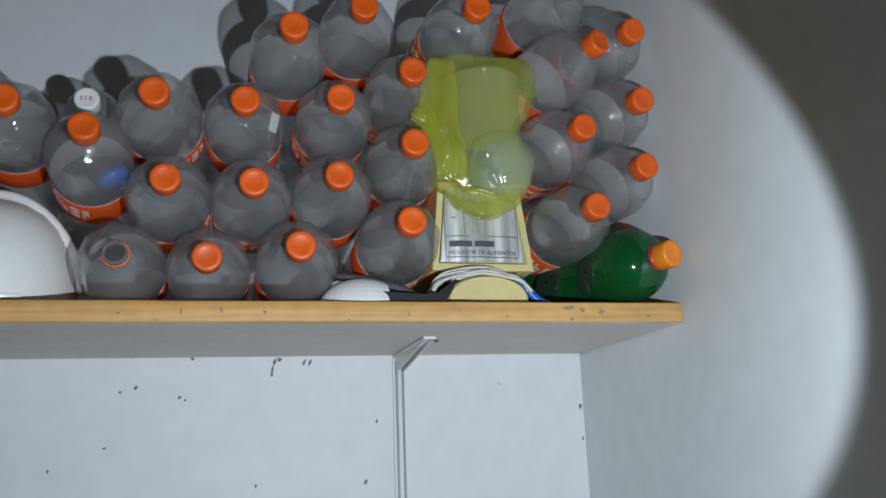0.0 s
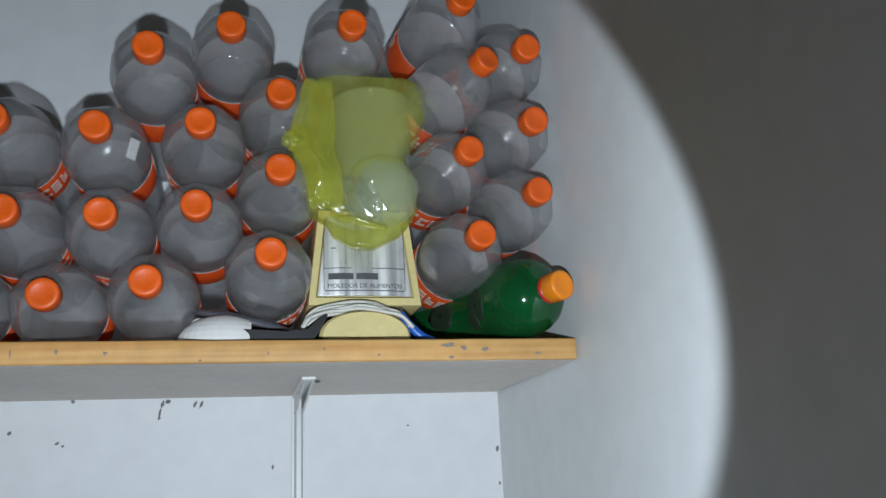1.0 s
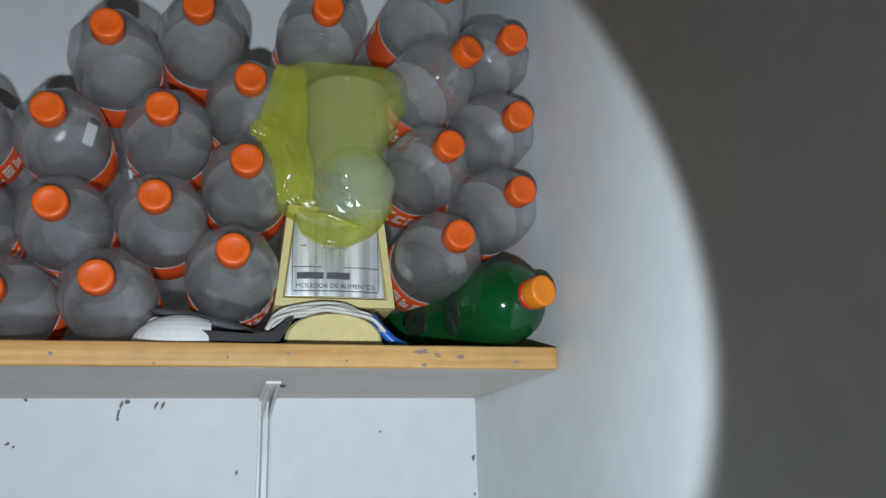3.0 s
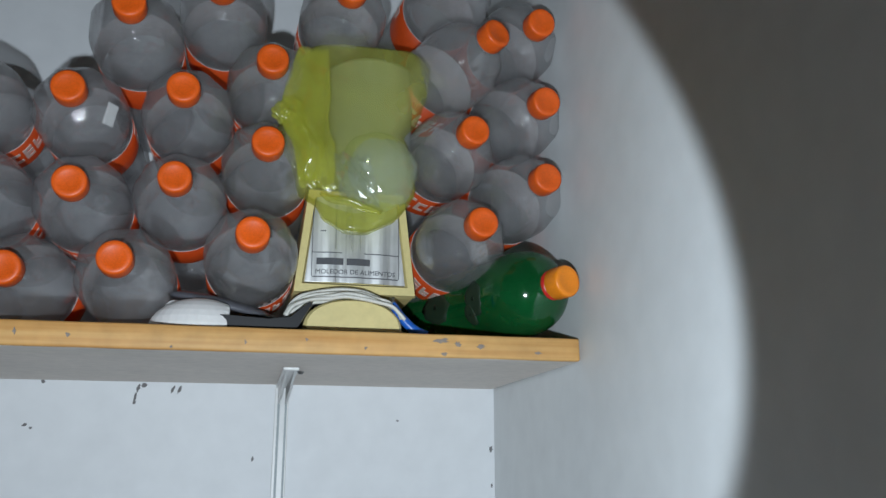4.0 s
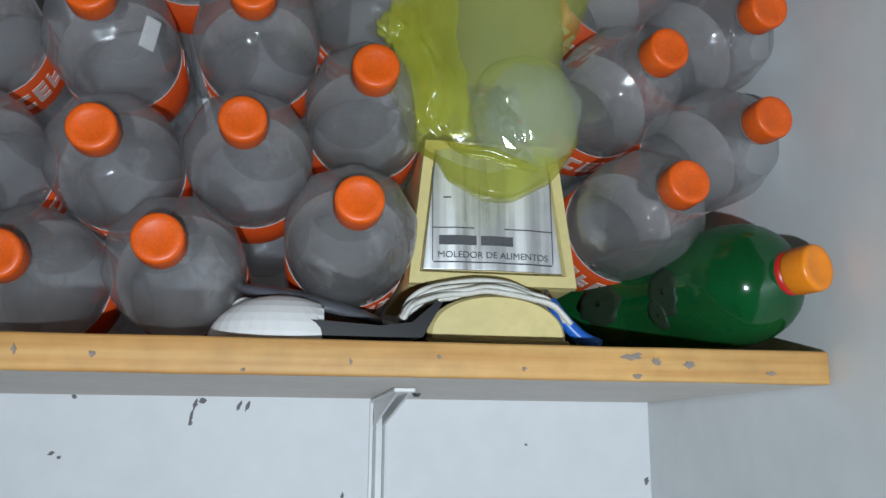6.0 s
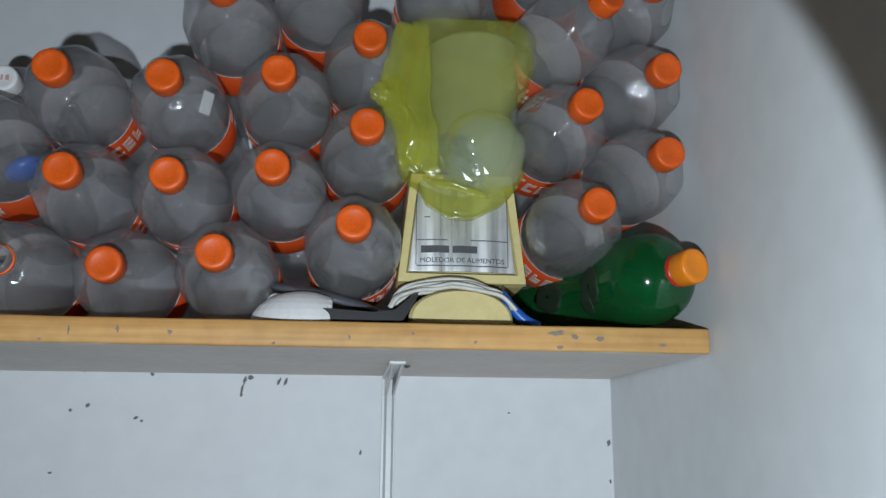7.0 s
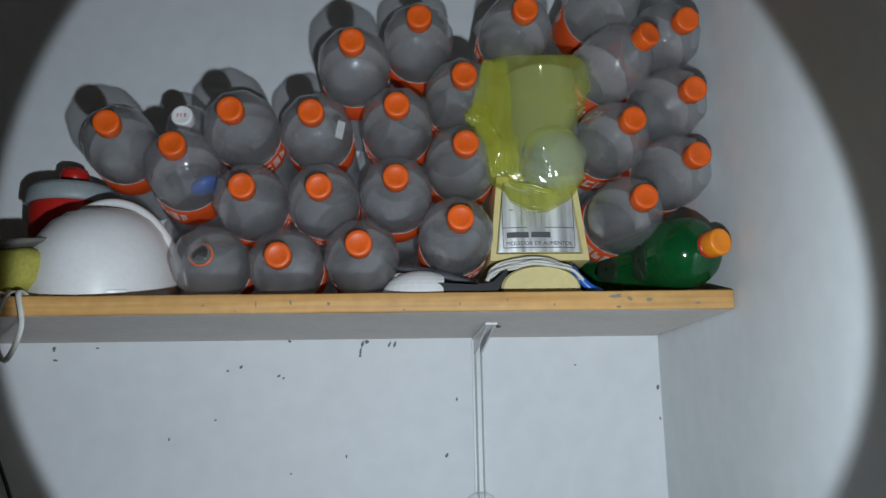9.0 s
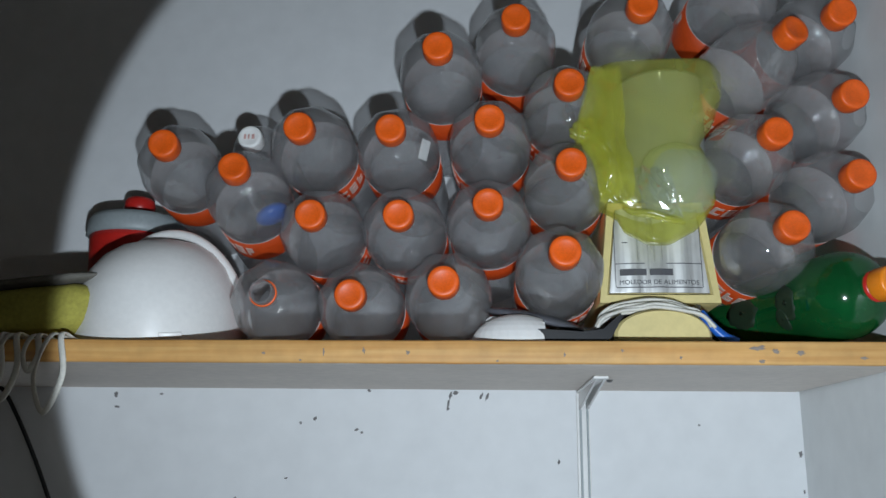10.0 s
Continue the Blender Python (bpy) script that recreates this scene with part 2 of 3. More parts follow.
def smooth_path(points, steps=8):
    """Catmull-Rom through the points."""
    pts = [Vector(p) for p in points]
    pts = [2 * pts[0] - pts[1], *pts, 2 * pts[-1] - pts[-2]]
    out = []
    for a, b, c, d in zip(pts, pts[1:], pts[2:], pts[3:]):
        for i in range(steps):
            t = i / steps
            out.append(0.5 * (2 * b + (c - a) * t + (2 * a - 5 * b + 4 * c - d) * t * t + (3 * b - a - 3 * c + d) * t ** 3))
    return out + [pts[-2]]


def tube(points, radius, segments=8, bm=None, flat=1.0):
    """A round cord along the points; radius is a number or a function of 0..1."""
    bm = bm or bmesh.new()
    pts, rings, normal = [Vector(p) for p in points], [], Vector((0.13, 0.2, 0.97)).normalized()
    for i, p in enumerate(pts):
        along = (pts[min(i + 1, len(pts) - 1)] - pts[max(i - 1, 0)]).normalized()
        normal = (normal - along * normal.dot(along)).normalized()
        side = along.cross(normal)
        r = radius(i / (len(pts) - 1)) if callable(radius) else radius
        rings.append([bm.verts.new(p + r * (math.cos(a) * normal * flat + math.sin(a) * side)) for a in (math.tau * k / segments for k in range(segments))])
    for a, b in zip(rings, rings[1:]):
        for k in range(segments):
            bm.faces.new((a[k], a[(k + 1) % segments], b[(k + 1) % segments], b[k]))
    bm.faces.new(rings[0][::-1])
    bm.faces.new(rings[-1])
    return bm


def axis_pose(base, tip, turn=0.0):
    """A pose at base whose z points at tip, turned about it."""
    way = Vector(tip) - Vector(base)
    return Matrix.Translation(base) @ way.to_track_quat("Z", "Y").to_matrix().to_4x4() @ pose(0, 0, 0, 0, 0, turn)


# ---- the room ----
WX, LX, FY, TOP = -0.004, -2.3, -2.6, 2.75


def wall(name, label, bm, mat):
    return tagged(part(name, bm, mat, None, "", False), label, "wall", kind="structure")


wall_back = wall("wall_back", "off-white painted plaster back wall with chipped paint", box(LX - 0.15, WX + 0.15, 0, 0.15, 0, TOP), WALL)
wall("wall_right", "off-white painted plaster side wall", box(WX, WX + 0.15, FY, -0.0005, 0, TOP), SIDE)
# out of view from here on: added to close the room and bounce torchlight
wall("wall_left", "plain unseen side wall added for bounced light", box(LX - 0.15, LX, FY, -0.0005, 0, TOP), PLAIN)
wall("wall_front", "plain unseen wall added for bounced light", box(LX - 0.15, WX + 0.15, FY - 0.15, FY - 0.0005, 0, TOP), PLAIN)
tagged(part("floor", box(LX - 0.15, WX + 0.15, FY - 0.15, 0.15, -0.1, -0.0005), FLOOR, None, "", False), "plain dull unseen floor added for bounced light", "floor", kind="structure")
tagged(part("ceiling", box(LX - 0.15, WX + 0.15, FY - 0.15, 0.15, TOP + 0.0005, TOP + 0.1), PLAIN, None, "", False), "plain unseen ceiling added for bounced light", "ceiling", kind="structure")


def chip(x, z, w, h, lean):
    """A small ragged spot of bare plaster on the back wall."""
    rng = random.Random(int(x * 7919 + z * 104729))
    bm = bmesh.new()
    n = 14
    front = [bm.verts.new((w / 2 * math.cos(a) * rng.uniform(0.35, 1.0), -0.0006, h / 2 * math.sin(a) * rng.uniform(0.5, 1.0))) for a in (math.tau * i / n for i in range(n))]
    back = [bm.verts.new((v.co.x * 1.15, 0.001, v.co.z * 1.15)) for v in front]
    bm.faces.new(front)
    for i in range(n):
        bm.faces.new((front[i], back[i], back[(i + 1) % n], front[(i + 1) % n]))
    ob = part("paint_chip", bm, CHIP, wall_back, "", False)
    ob.matrix_basis = pose(x, -0.0002, z, 0, lean, 0)


for x, z, w, h, lean in (
    (-0.695, 1.733, 0.006, 0.009, 30), (-0.633, 1.718, 0.009, 0.005, -25), (-0.626, 1.714, 0.006, 0.004, -30), (-0.498, 1.768, 0.006, 0.014, 12), (-0.501, 1.756, 0.005, 0.014, 4), (-0.5015, 1.749, 0.006, 0.007, 0),
    (-0.491, 1.772, 0.010, 0.007, 0), (-0.453, 1.767, 0.005, 0.013, 20), (-0.445, 1.766, 0.005, 0.014, 25), (-0.621, 1.784, 0.006, 0.006, 0), (-0.703, 1.778, 0.008, 0.005, 0),
):
    chip(x, z, w, h, lean)
for x, z, w, h, lean in (
    (-0.0095, 1.691, 0.006, 0.012, 12), (-0.716, 1.727, 0.005, 0.005, 0), (-0.146, 1.729, 0.004, 0.003, 0), (-0.344, 1.676, 0.004, 0.008, 15), (-0.617, 1.774, 0.008, 0.005, 30), (-0.733, 1.649, 0.006, 0.004, -20),
    (-0.523, 1.588, 0.004, 0.006, 0), (-0.362, 1.587, 0.006, 0.009, 30), (-0.805, 1.620, 0.005, 0.006, 10), (-0.995, 1.766, 0.008, 0.010, 0),
    (-0.992, 1.748, 0.010, 0.004, 0), (-0.926, 1.767, 0.006, 0.004, 0), (-0.611, 1.563, 0.005, 0.004, 0), (-0.0085, 1.640, 0.004, 0.007, 0),
):
    chip(x, z, w, h, lean)

# ---- shelf ----
shelf = thing("wall_shelf", "long pine board shelf with painted underside and bare wood edge", "shelf")
bm = box(-1.75, -0.007, -0.3405, -0.001, 1.776, 1.80, 0.0008, 1)
for f in bm.faces:
    f.material_index = 1 if f.normal.z < -0.5 else 0
part("board", bm, [PINE, UNDER], shelf, "board with a grey-white painted underside", False)
bm = box(-1.75, -0.007, -0.348, -0.341, 1.7757, 1.8003, 0.0022, 2)
bmesh.ops.subdivide_edges(bm, edges=[e for e in bm.edges if e.calc_length() > 1], cuts=160)
for v in bm.verts:
    v.co.z += 0.0006 * noise.noise(Vector((v.co.x * 14, 3.0, v.co.z * 40)))
    v.co.y += 0.0006 * noise.noise(Vector((v.co.x * 9, 8.0, v.co.z * 60)))
part("edge_strip", bm, PINE, shelf, "bare pine front edge")


for x, z, w, h in ((-0.160, 1.793, 0.022, 0.008), (-0.143, 1.790, 0.010, 0.007), (-0.158, 1.7795, 0.009, 0.005), (-0.118, 1.788, 0.012, 0.007), (-0.572, 1.789, 0.004, 0.009), (-0.615, 1.787, 0.003, 0.010), (-0.64, 1.7785, 0.006, 0.003), (-0.43, 1.7785, 0.005, 0.003), (-0.24, 1.783, 0.004, 0.004), (-0.36, 1.785, 0.003, 0.008), (-0.30, 1.790, 0.004, 0.004), (-0.525, 1.787, 0.006, 0.006), (-0.055, 1.783, 0.012, 0.004), (-0.68, 1.786, 0.005, 0.004)):
    rng = random.Random(int(x * 1000))
    bm = bmesh.new()
    ring = [bm.verts.new((w / 2 * math.cos(a) * rng.uniform(0.3, 1.0), 0, h / 2 * math.sin(a) * rng.uniform(0.3, 1.0))) for a in (math.tau * i / 18 for i in range(18))]
    back = [bm.verts.new((v.co.x, 0.002, v.co.z)) for v in ring]
    bm.faces.new(ring)
    for i in range(18):
        bm.faces.new((ring[i], back[i], back[(i + 1) % 18], ring[(i + 1) % 18]))
    part("scuff", bm, SCUFF, shelf, "grey scuff on the wood", False).matrix_basis = Matrix.Translation((x, -0.3490, z))


def shelf_bracket(x):
    """A pressed steel angle: an arm under the board and a leg on the wall with two ribs."""
    br = thing("shelf_bracket", "white painted steel bracket under the wooden shelf", "bracket", Matrix.Translation((x, 0, 1.776)), "shelf brackets")
    part("arm", box(-0.009, 0.009, -0.225, -0.002, -0.004, -0.0004, 0.001, 1), WHITE, br, "", False)
    bm = bmesh.new()
    for x0 in (-0.006, 0.004):
        tri = [(x0, -0.22, -0.004), (x0, -0.004, -0.028), (x0, -0.004, -0.004)]
        a = [bm.verts.new(p) for p in tri]
        b = [bm.verts.new((p[0] + 0.0025, p[1], p[2])) for p in tri]
        bm.faces.new(a), bm.faces.new(b[::-1])
        for i in range(3):
            bm.faces.new((a[i], b[i], b[(i + 1) % 3], a[(i + 1) % 3]))
    part("web", bm, WHITE, br, "", False)
    part("leg", box(-0.010, 0.009, -0.004, -0.0004, -0.42, -0.004, 0.001, 1), WHITE, br, "", False)
    part("rib", box(-0.006, -0.003, -0.010, -0.004, -0.42, -0.010), LIGHTGREY, br, "", False)
    part("rib", box(0.004, 0.0065, -0.010, -0.004, -0.42, -0.010), LIGHTGREY, br, "", False)
    part("end_plate", lathe([(0, -0.006), (0.026, -0.005), (0.030, -0.001), (0.030, 0.0)], 28), WHITE, br).matrix_basis = pose(0.0, -0.004, -0.276, 90, 0, 0) @ pose(0, 0, 0, 180, 0, 0)
    part("screw", lathe([(0, -0.0075), (0.003, -0.007), (0.004, -0.0042)], 12), BOLT, br).matrix_basis = pose(0.011, -0.215, 0.0, 0, 0, 0)
    return br


shelf_bracket(-0.308)

# ---- bottles ----
R0 = 0.0495
BODY = [(0.0, 0.010), (0.018, 0.007), (0.030, 0.0), (0.040, 0.002), (0.046, 0.010), (R0, 0.026), (R0, 0.060), (0.0486, 0.068), (0.0492, 0.120), (R0, 0.164), (0.0484, 0.170), (0.0484, 0.237), (R0, 0.242), (0.0499, 0.257), (0.0500, 0.265),
        (0.0493, 0.276), (0.0470, 0.288), (0.0428, 0.299), (0.0365, 0.3085), (0.0290, 0.315), (0.0215, 0.3195), (0.0165, 0.3225), (0.0138, 0.326), (0.0130, 0.330), (0.0130, 0.343), (0.0115, 0.344), (0.0112, 0.326)]


def cap_mesh(z0, z1, r):
    """A screw cap with a knurled side and a rounded top."""
    bm = bmesh.new()
    n = 72
    rings = []
    for rr, z, k in ((r * 0.96, z0, 0), (r, z0 + 0.001, 1), (r, z1 - 0.003, 1), (r * 0.95, z1 - 0.0008, 0), (r * 0.86, z1, 0), (r * 0.62, z1 - 0.0001, 0), (r * 0.57, z1 - 0.0005, 0)):
        rings.append([bm.verts.new((q * math.cos(math.tau * i / n), q * math.sin(math.tau * i / n), z)) for i, q in ((i, rr - 0.0006 * k * (i % 2)) for i in range(n))])
    for a, b in zip(rings, rings[1:]):
        for i in range(n):
            bm.faces.new((a[i], a[(i + 1) % n], b[(i + 1) % n], b[i]))
    bm.faces.new(rings[-1])
    return bm


def print_bars(r, turn):
    """Chunky white print on one side of a label: bars of uneven height with notches."""
    rng = random.Random(5)
    bm = bmesh.new()

    def patch(a, w, z0, z1, n=4):
        lathe([(r - 0.0003, z0), (r + 0.0005, z0), (r + 0.0005, z1), (r - 0.0003, z1)], n, a, w, bm)

    a = turn
    for k in range(6):
        w, h = rng.uniform(0.16, 0.26), rng.uniform(0.012, 0.018)
        patch(a, w * 0.38, 0.203 - h, 0.203 + h)
        for z in ((-h, -h + 0.006), (-0.003, 0.003), (h - 0.006, h)):
            if rng.random() < 0.8:
                patch(a + w * 0.38, w * 0.62, 0.203 + z[0], 0.203 + z[1])
        a += w + 0.07
    return bm


LABELS = {
    "plain": "empty clear plastic soda bottle lying down, orange cap and label",
    "open": "empty clear plastic soda bottle lying down without its cap",
    "sticker": "empty clear soda bottle with orange cap and small white sticker",
}


def make_bottle(kind):
    ob = thing("plastic_bottle", LABELS[kind], "bottle", None, "stacked soda bottles")
    bm = lathe(BODY, 90)
    for v in bm.verts:
        if 0.268 < v.co.z < 0.322:
            k = 1 + (0.050 * abs(math.cos(4.5 * math.atan2(v.co.y, v.co.x))) ** 3 - 0.020) * math.sin(math.pi * (v.co.z - 0.268) / 0.054)
            v.co.x, v.co.y = v.co.x * k, v.co.y * k
    part("bottle_body", bm, PET, ob)
    bm = lathe([(0.0491, 0.176), (0.0491, 0.231), (0.0486, 0.231), (0.0486, 0.176)], 40)
    for f in bm.faces:
        f.material_index = 1 if f.calc_center_median().xy.length < 0.0487 else 0
    part("label", bm, [LABEL, BACKING], ob, "orange wrap label")
    part("label_print", print_bars(0.0491, 0.0), PRINT, ob, "white print on the label", False)
    part("neck_ring", lathe([(0.0134, 0.3268), (0.0162, 0.3274), (0.0165, 0.3288), (0.0132, 0.3298)], 28), PET, ob)
    if kind != "open":
        part("cap", cap_mesh(0.3305, 0.3500, 0.0172), CAP, ob, "orange screw cap")
    else:
        part("tamper_ring", lathe([(0.0138, 0.3285), (0.0152, 0.3287), (0.0152, 0.3325), (0.0138, 0.3325)], 28), CAP, ob, "torn orange cap ring")
    if kind == "sticker":
        st = part("sticker", box(-0.0065, 0.0065, -0.012, 0.012, -0.0004, 0.0006, 0.0002, 1), PAPER, ob, "small white paper sticker", False)
        st.matrix_basis = axis_pose((0.0352, -0.0098, 0.3012), (0.0352 + 0.70, -0.0098 - 0.20, 0.3012 + 0.72), -84)
    return ob


models = {k: make_bottle(k) for k in ("plain", "open", "sticker")}
used = set()


def bottle(cap, base=None, turn=0.0, kind="plain"):
    """Lay a bottle with its cap's face at cap = (x, y, z); base = (x, z) of its bottom end, level and straight if not given."""
    x, y, z = cap
    bx, bz = base or (x, z)
    way = Vector((x - bx, -math.sqrt(max(0.0, 0.35 ** 2 - (x - bx) ** 2 - (z - bz) ** 2)), z - bz))
    m = axis_pose(Vector(cap) - way, cap, turn)
    if kind in used:
        return copy_thing(models[kind], m)
    used.add(kind)
    models[kind].matrix_world = m
    return models[kind]


# bottom row on the board
bottle((-0.6861, -0.3620, 1.8520), (-0.6940, 1.8525), 20, "open")
bottle((-0.5895, -0.3520, 1.8494), (-0.5901, 1.8553), 130)
bottle((-0.4870, -0.3724, 1.8597), (-0.4831, 1.8496), 75)
bottle((-0.3588, -0.3784, 1.8908), (-0.3624, 1.8677), 250)
# second row
bottle((-0.6374, -0.3520, 1.9401), (-0.6443, 1.9427), 310)
bottle((-0.5391, -0.3520, 1.9392), (-0.5430, 1.9485), 200)
bottle((-0.4400, -0.3520, 1.9518), (-0.4390, 1.9475), 95)
bottle((-0.3488, -0.3622, 1.9943), (-0.3460, 1.9870), 15)
# third row
bottle((-0.8119, -0.3527, 2.0255), (-0.8433, 2.0197), 60)
blue_spot_bottle = bottle((-0.7250, -0.3620, 1.9937), (-0.7447, 1.9536), 170)
bottle((-0.6519, -0.3693, 2.0371), (-0.6488, 2.0481), 280)
bottle((-0.5506, -0.3534, 2.0401), (-0.5500, 2.0471), 0, "sticker")
bottle((-0.4381, -0.3585, 2.0481), (-0.4375, 2.0516), 150)
bottle((-0.3485, -0.3598, 2.0898), (-0.3465, 2.0943), 210)
# top row
bottle((-0.4959, -0.3820, 2.1262), (-0.5002, 2.1324), 40)
bottle((-0.4074, -0.3562, 2.1741), (-0.4032, 2.1793), 330)
bottle((-0.2668, -0.3820, 2.1728), (-0.2797, 2.1931), 120)
# by the side wall
bottle((-0.1182, -0.3670, 1.9202), (-0.1465, 1.9009), 180)
bottle((-0.1235, -0.3584, 2.0288), (-0.1758, 2.0234), 230)
bottle((-0.0388, -0.3547, 1.9807), (-0.0872, 1.9798), 20)
bottle((-0.0408, -0.3639, 2.0687), (-0.0893, 2.1043), 100)
bottle((-0.1012, -0.3760, 2.1414), (-0.2330, 2.0980), 190)
bottle((-0.0420, -0.3589, 2.1710), (-0.0839, 2.2058), 290)
bottle((-0.1240, -0.3620, 2.2320), (-0.1740, 2.2260), 80)
bpy.context.view_layer.update()
# small blue ellipsoid set low inside one bottle of the third row
bm = bmesh.new()
bmesh.ops.create_uvsphere(bm, u_segments=20, v_segments=12, radius=1, matrix=Matrix.Diagonal((0.021, 0.020, 0.011, 1)))
blue_spot = part("blue_spot", bm, BLUE, blue_spot_bottle, "blue spot inside the bottle")
blue_spot.matrix_basis = blue_spot_bottle.matrix_world.inverted() @ pose(-0.704, -0.262, 1.966, 0, -28, 0)

# a smaller bottle with a white cap pushed in at the back
def small_bottle(cap, length, r, mat, label, cap_label, turn=0.0):
    k = length / 0.35
    ob = thing("plastic_bottle", label, "bottle", axis_pose((cap[0], cap[1] + length, cap[2] - 0.012), cap, turn), "stacked soda bottles")
    part("bottle_body", lathe([(rr * r / R0 if rr > 0.014 else rr * 0.95, z * k) for rr, z in BODY[:-2]], 36), PET, ob)
    part("cap", cap_mesh(length - 0.019, length, 0.0155), mat, ob, cap_label)
    return ob


white_capped = small_bottle((-0.742, -0.254, 2.071), 0.245, 0.036, WHITE, "small clear plastic bottle with a white printed cap", "white screw cap with faint red print")
bm = bmesh.new()
for i, w in enumerate((0.004, 0.003, 0.005)):
    b2 = box(-0.007 + i * 0.005, -0.007 + i * 0.005 + w * 0.7, -0.003, 0.003, 0.2440, 0.2454)
    me = bpy.data.meshes.new("bars")
    b2.to_mesh(me)
    bm.from_mesh(me)
    b2.free()
part("cap_print", bm, FAINT, white_capped, "faint red print", False)

# green bottle lying askew on the board
green = thing("plastic_bottle", "green plastic soda bottle with amber cap lying on the shelf", "bottle", axis_pose((-0.148, -0.080, 1.8485), (-0.030, -0.380, 1.857), 0), "")
GK, GR = (Vector((-0.030, -0.380, 1.857)) - Vector((-0.148, -0.080, 1.8485))).length / 0.35, 0.0480
part("bottle_body", lathe([(r * GR / R0 if r > 0.014 else r, z * GK) for r, z in BODY[:-2]], 44), GREEN, green)
part("cap", cap_mesh(0.3285 * GK, 0.350 * GK, 0.0175), GREEN_CAP, green, "amber screw cap")
part("tamper_ring", lathe([(0.0135, 0.317 * GK), (0.0166, 0.318 * GK), (0.0166, 0.3275 * GK), (0.0135, 0.3275 * GK)], 30), REDRING, green, "red ring under the cap")
for a, z, w, h in ((3.25, 0.216, 0.46, 0.015), (3.6, 0.205, 0.30, 0.009), (3.2, 0.140, 0.44, 0.026)):
    rng = random.Random(int(z * 1000))
    bm = bmesh.new()
    verts = [[bm.verts.new((q * math.cos(t), q * math.sin(t), zz)) for q, t, zz in (
        (GR + (0.0008 if k < 1 else -0.0006), a + k * w * math.cos(e) * rng.uniform(0.85, 1.1), z + k * h * math.sin(e) * rng.uniform(0.8, 1.2)) for e in (math.tau * i / 24 for i in range(24)))]
        for k in (0.1, 0.25, 0.45, 0.7, 0.9, 1.0)]
    bm.faces.new(verts[0])
    for p, q in zip(verts, verts[1:]):
        for i in range(24):
            bm.faces.new((p[i], p[(i + 1) % 24], q[(i + 1) % 24], q[i]))
    part("label_scrap", bm, DARKSCRAP, green, "dark scrap of glued label")

# ---- food grinder ----
grinder = thing("food_grinder", "beige electric food grinder with a brushed metal front plate", "appliance", Matrix.Translation((-0.243, -0.183, 1.80)) @ Matrix.Diagonal((0.89, 1, 0.87, 1)))


def tapered(w0, w1, y0a, y0b, y1, z0, z1, bevel):
    bm = bmesh.new()
    low = [bm.verts.new(p) for p in ((-w0, y0a, z0), (w0, y0a, z0), (w0, y1, z0), (-w0, y1, z0))]
    high = [bm.verts.new(p) for p in ((-w1, y0b, z1), (w1, y0b, z1), (w1, y1, z1), (-w1, y1, z1))]
    bm.faces.new(low[::-1]), bm.faces.new(high)
    for i in range(4):
        bm.faces.new((low[i], low[(i + 1) % 4], high[(i + 1) % 4], high[i]))
    bmesh.ops.bevel(bm, geom=bm.edges[:], offset=bevel, segments=3, affect="EDGES", profile=0.6)
    return bm


part("housing", tapered(0.078, 0.063, -0.078, -0.070, 0.10, 0.062, 0.205, 0.004), BEIGE, grinder)
bm = bmesh.new()
rings = []
for inset, y in ((0.0, -0.079), (0.001, -0.087), (0.0105, -0.087), (0.013, -0.081)):
    lo, hi, zl, zh = 0.0782 - inset, 0.0635 - inset * 0.9, 0.062 + inset * 1.1, 0.204 - inset
    rings.append([bm.verts.new(p) for p in ((-lo, y, zl), (lo, y, zl), (hi, y + 0.007, zh), (-hi, y + 0.007, zh))])
for a, b in zip(rings, rings[1:]):
    for i in range(4):
        bm.faces.new((a[i], a[(i + 1) % 4], b[(i + 1) % 4], b[i]))
part("front_frame", bm, BEIGE, grinder, "", False)
plate_turn = math.degrees(math.atan2(0.007, 0.142))


def bow(bm):
    """Bend flat pieces of the plate forward in the middle."""
    long_edges = [e for e in bm.edges if abs(e.verts[0].co.x - e.verts[1].co.x) > 0.02]
    if long_edges:
        bmesh.ops.subdivide_edges(bm, edges=long_edges, cuts=20)
    for v in bm.verts:
        v.co.y -= 0.0045 * (1 - (v.co.x / 0.066) ** 2) + 0.0005 * math.cos(v.co.x * 190)
    return bm


plate = part("name_plate", bow(tapered(0.0645, 0.0520, -0.0015, -0.0015, 0.0015, 0.0, 0.118, 0.0006)), STEEL, grinder, "brushed metal name plate")
plate.matrix_basis = pose(0, -0.0825, 0.0765, -plate_turn, 0, 0)


def on_plate(name, bm, label="", mat=None):
    ob = part(name, bow(bm) if name != "logo_ring" else bm, mat or INK, plate, label, False)
    return ob


on_plate("printed_line", box(-0.055, 0.055, -0.0022, -0.0012, 0.0065, 0.0077))
on_plate("printed_line", box(-0.0555, -0.018, -0.0022, -0.0012, 0.0395, 0.0405))
on_plate("printed_line", box(0.010, 0.0555, -0.0022, -0.0012, 0.0395, 0.0405))
on_plate("printed_line", box(-0.0562, -0.0554, -0.0022, -0.0012, 0.008, 0.100))
on_plate("printed_line", box(0.0554, 0.0562, -0.0022, -0.0012, 0.008, 0.100))
on_plate("brand_bar", box(-0.050, -0.016, -0.0022, -0.0012, 0.0235, 0.0325), "dark bar where the brand stands")
on_plate("brand_bar", box(-0.012, 0.018, -0.0022, -0.0012, 0.0235, 0.0325), "dark bar where the brand stands")
on_plate("printed_line", box(-0.046, -0.039, -0.0022, -0.0012, 0.0690, 0.0702))
bm = lathe([(0.0075, -0.0022), (0.0088, -0.0022), (0.0088, -0.0012), (0.0075, -0.0012)], 24)
ring = on_plate("logo_ring", bm, "small round printed mark")
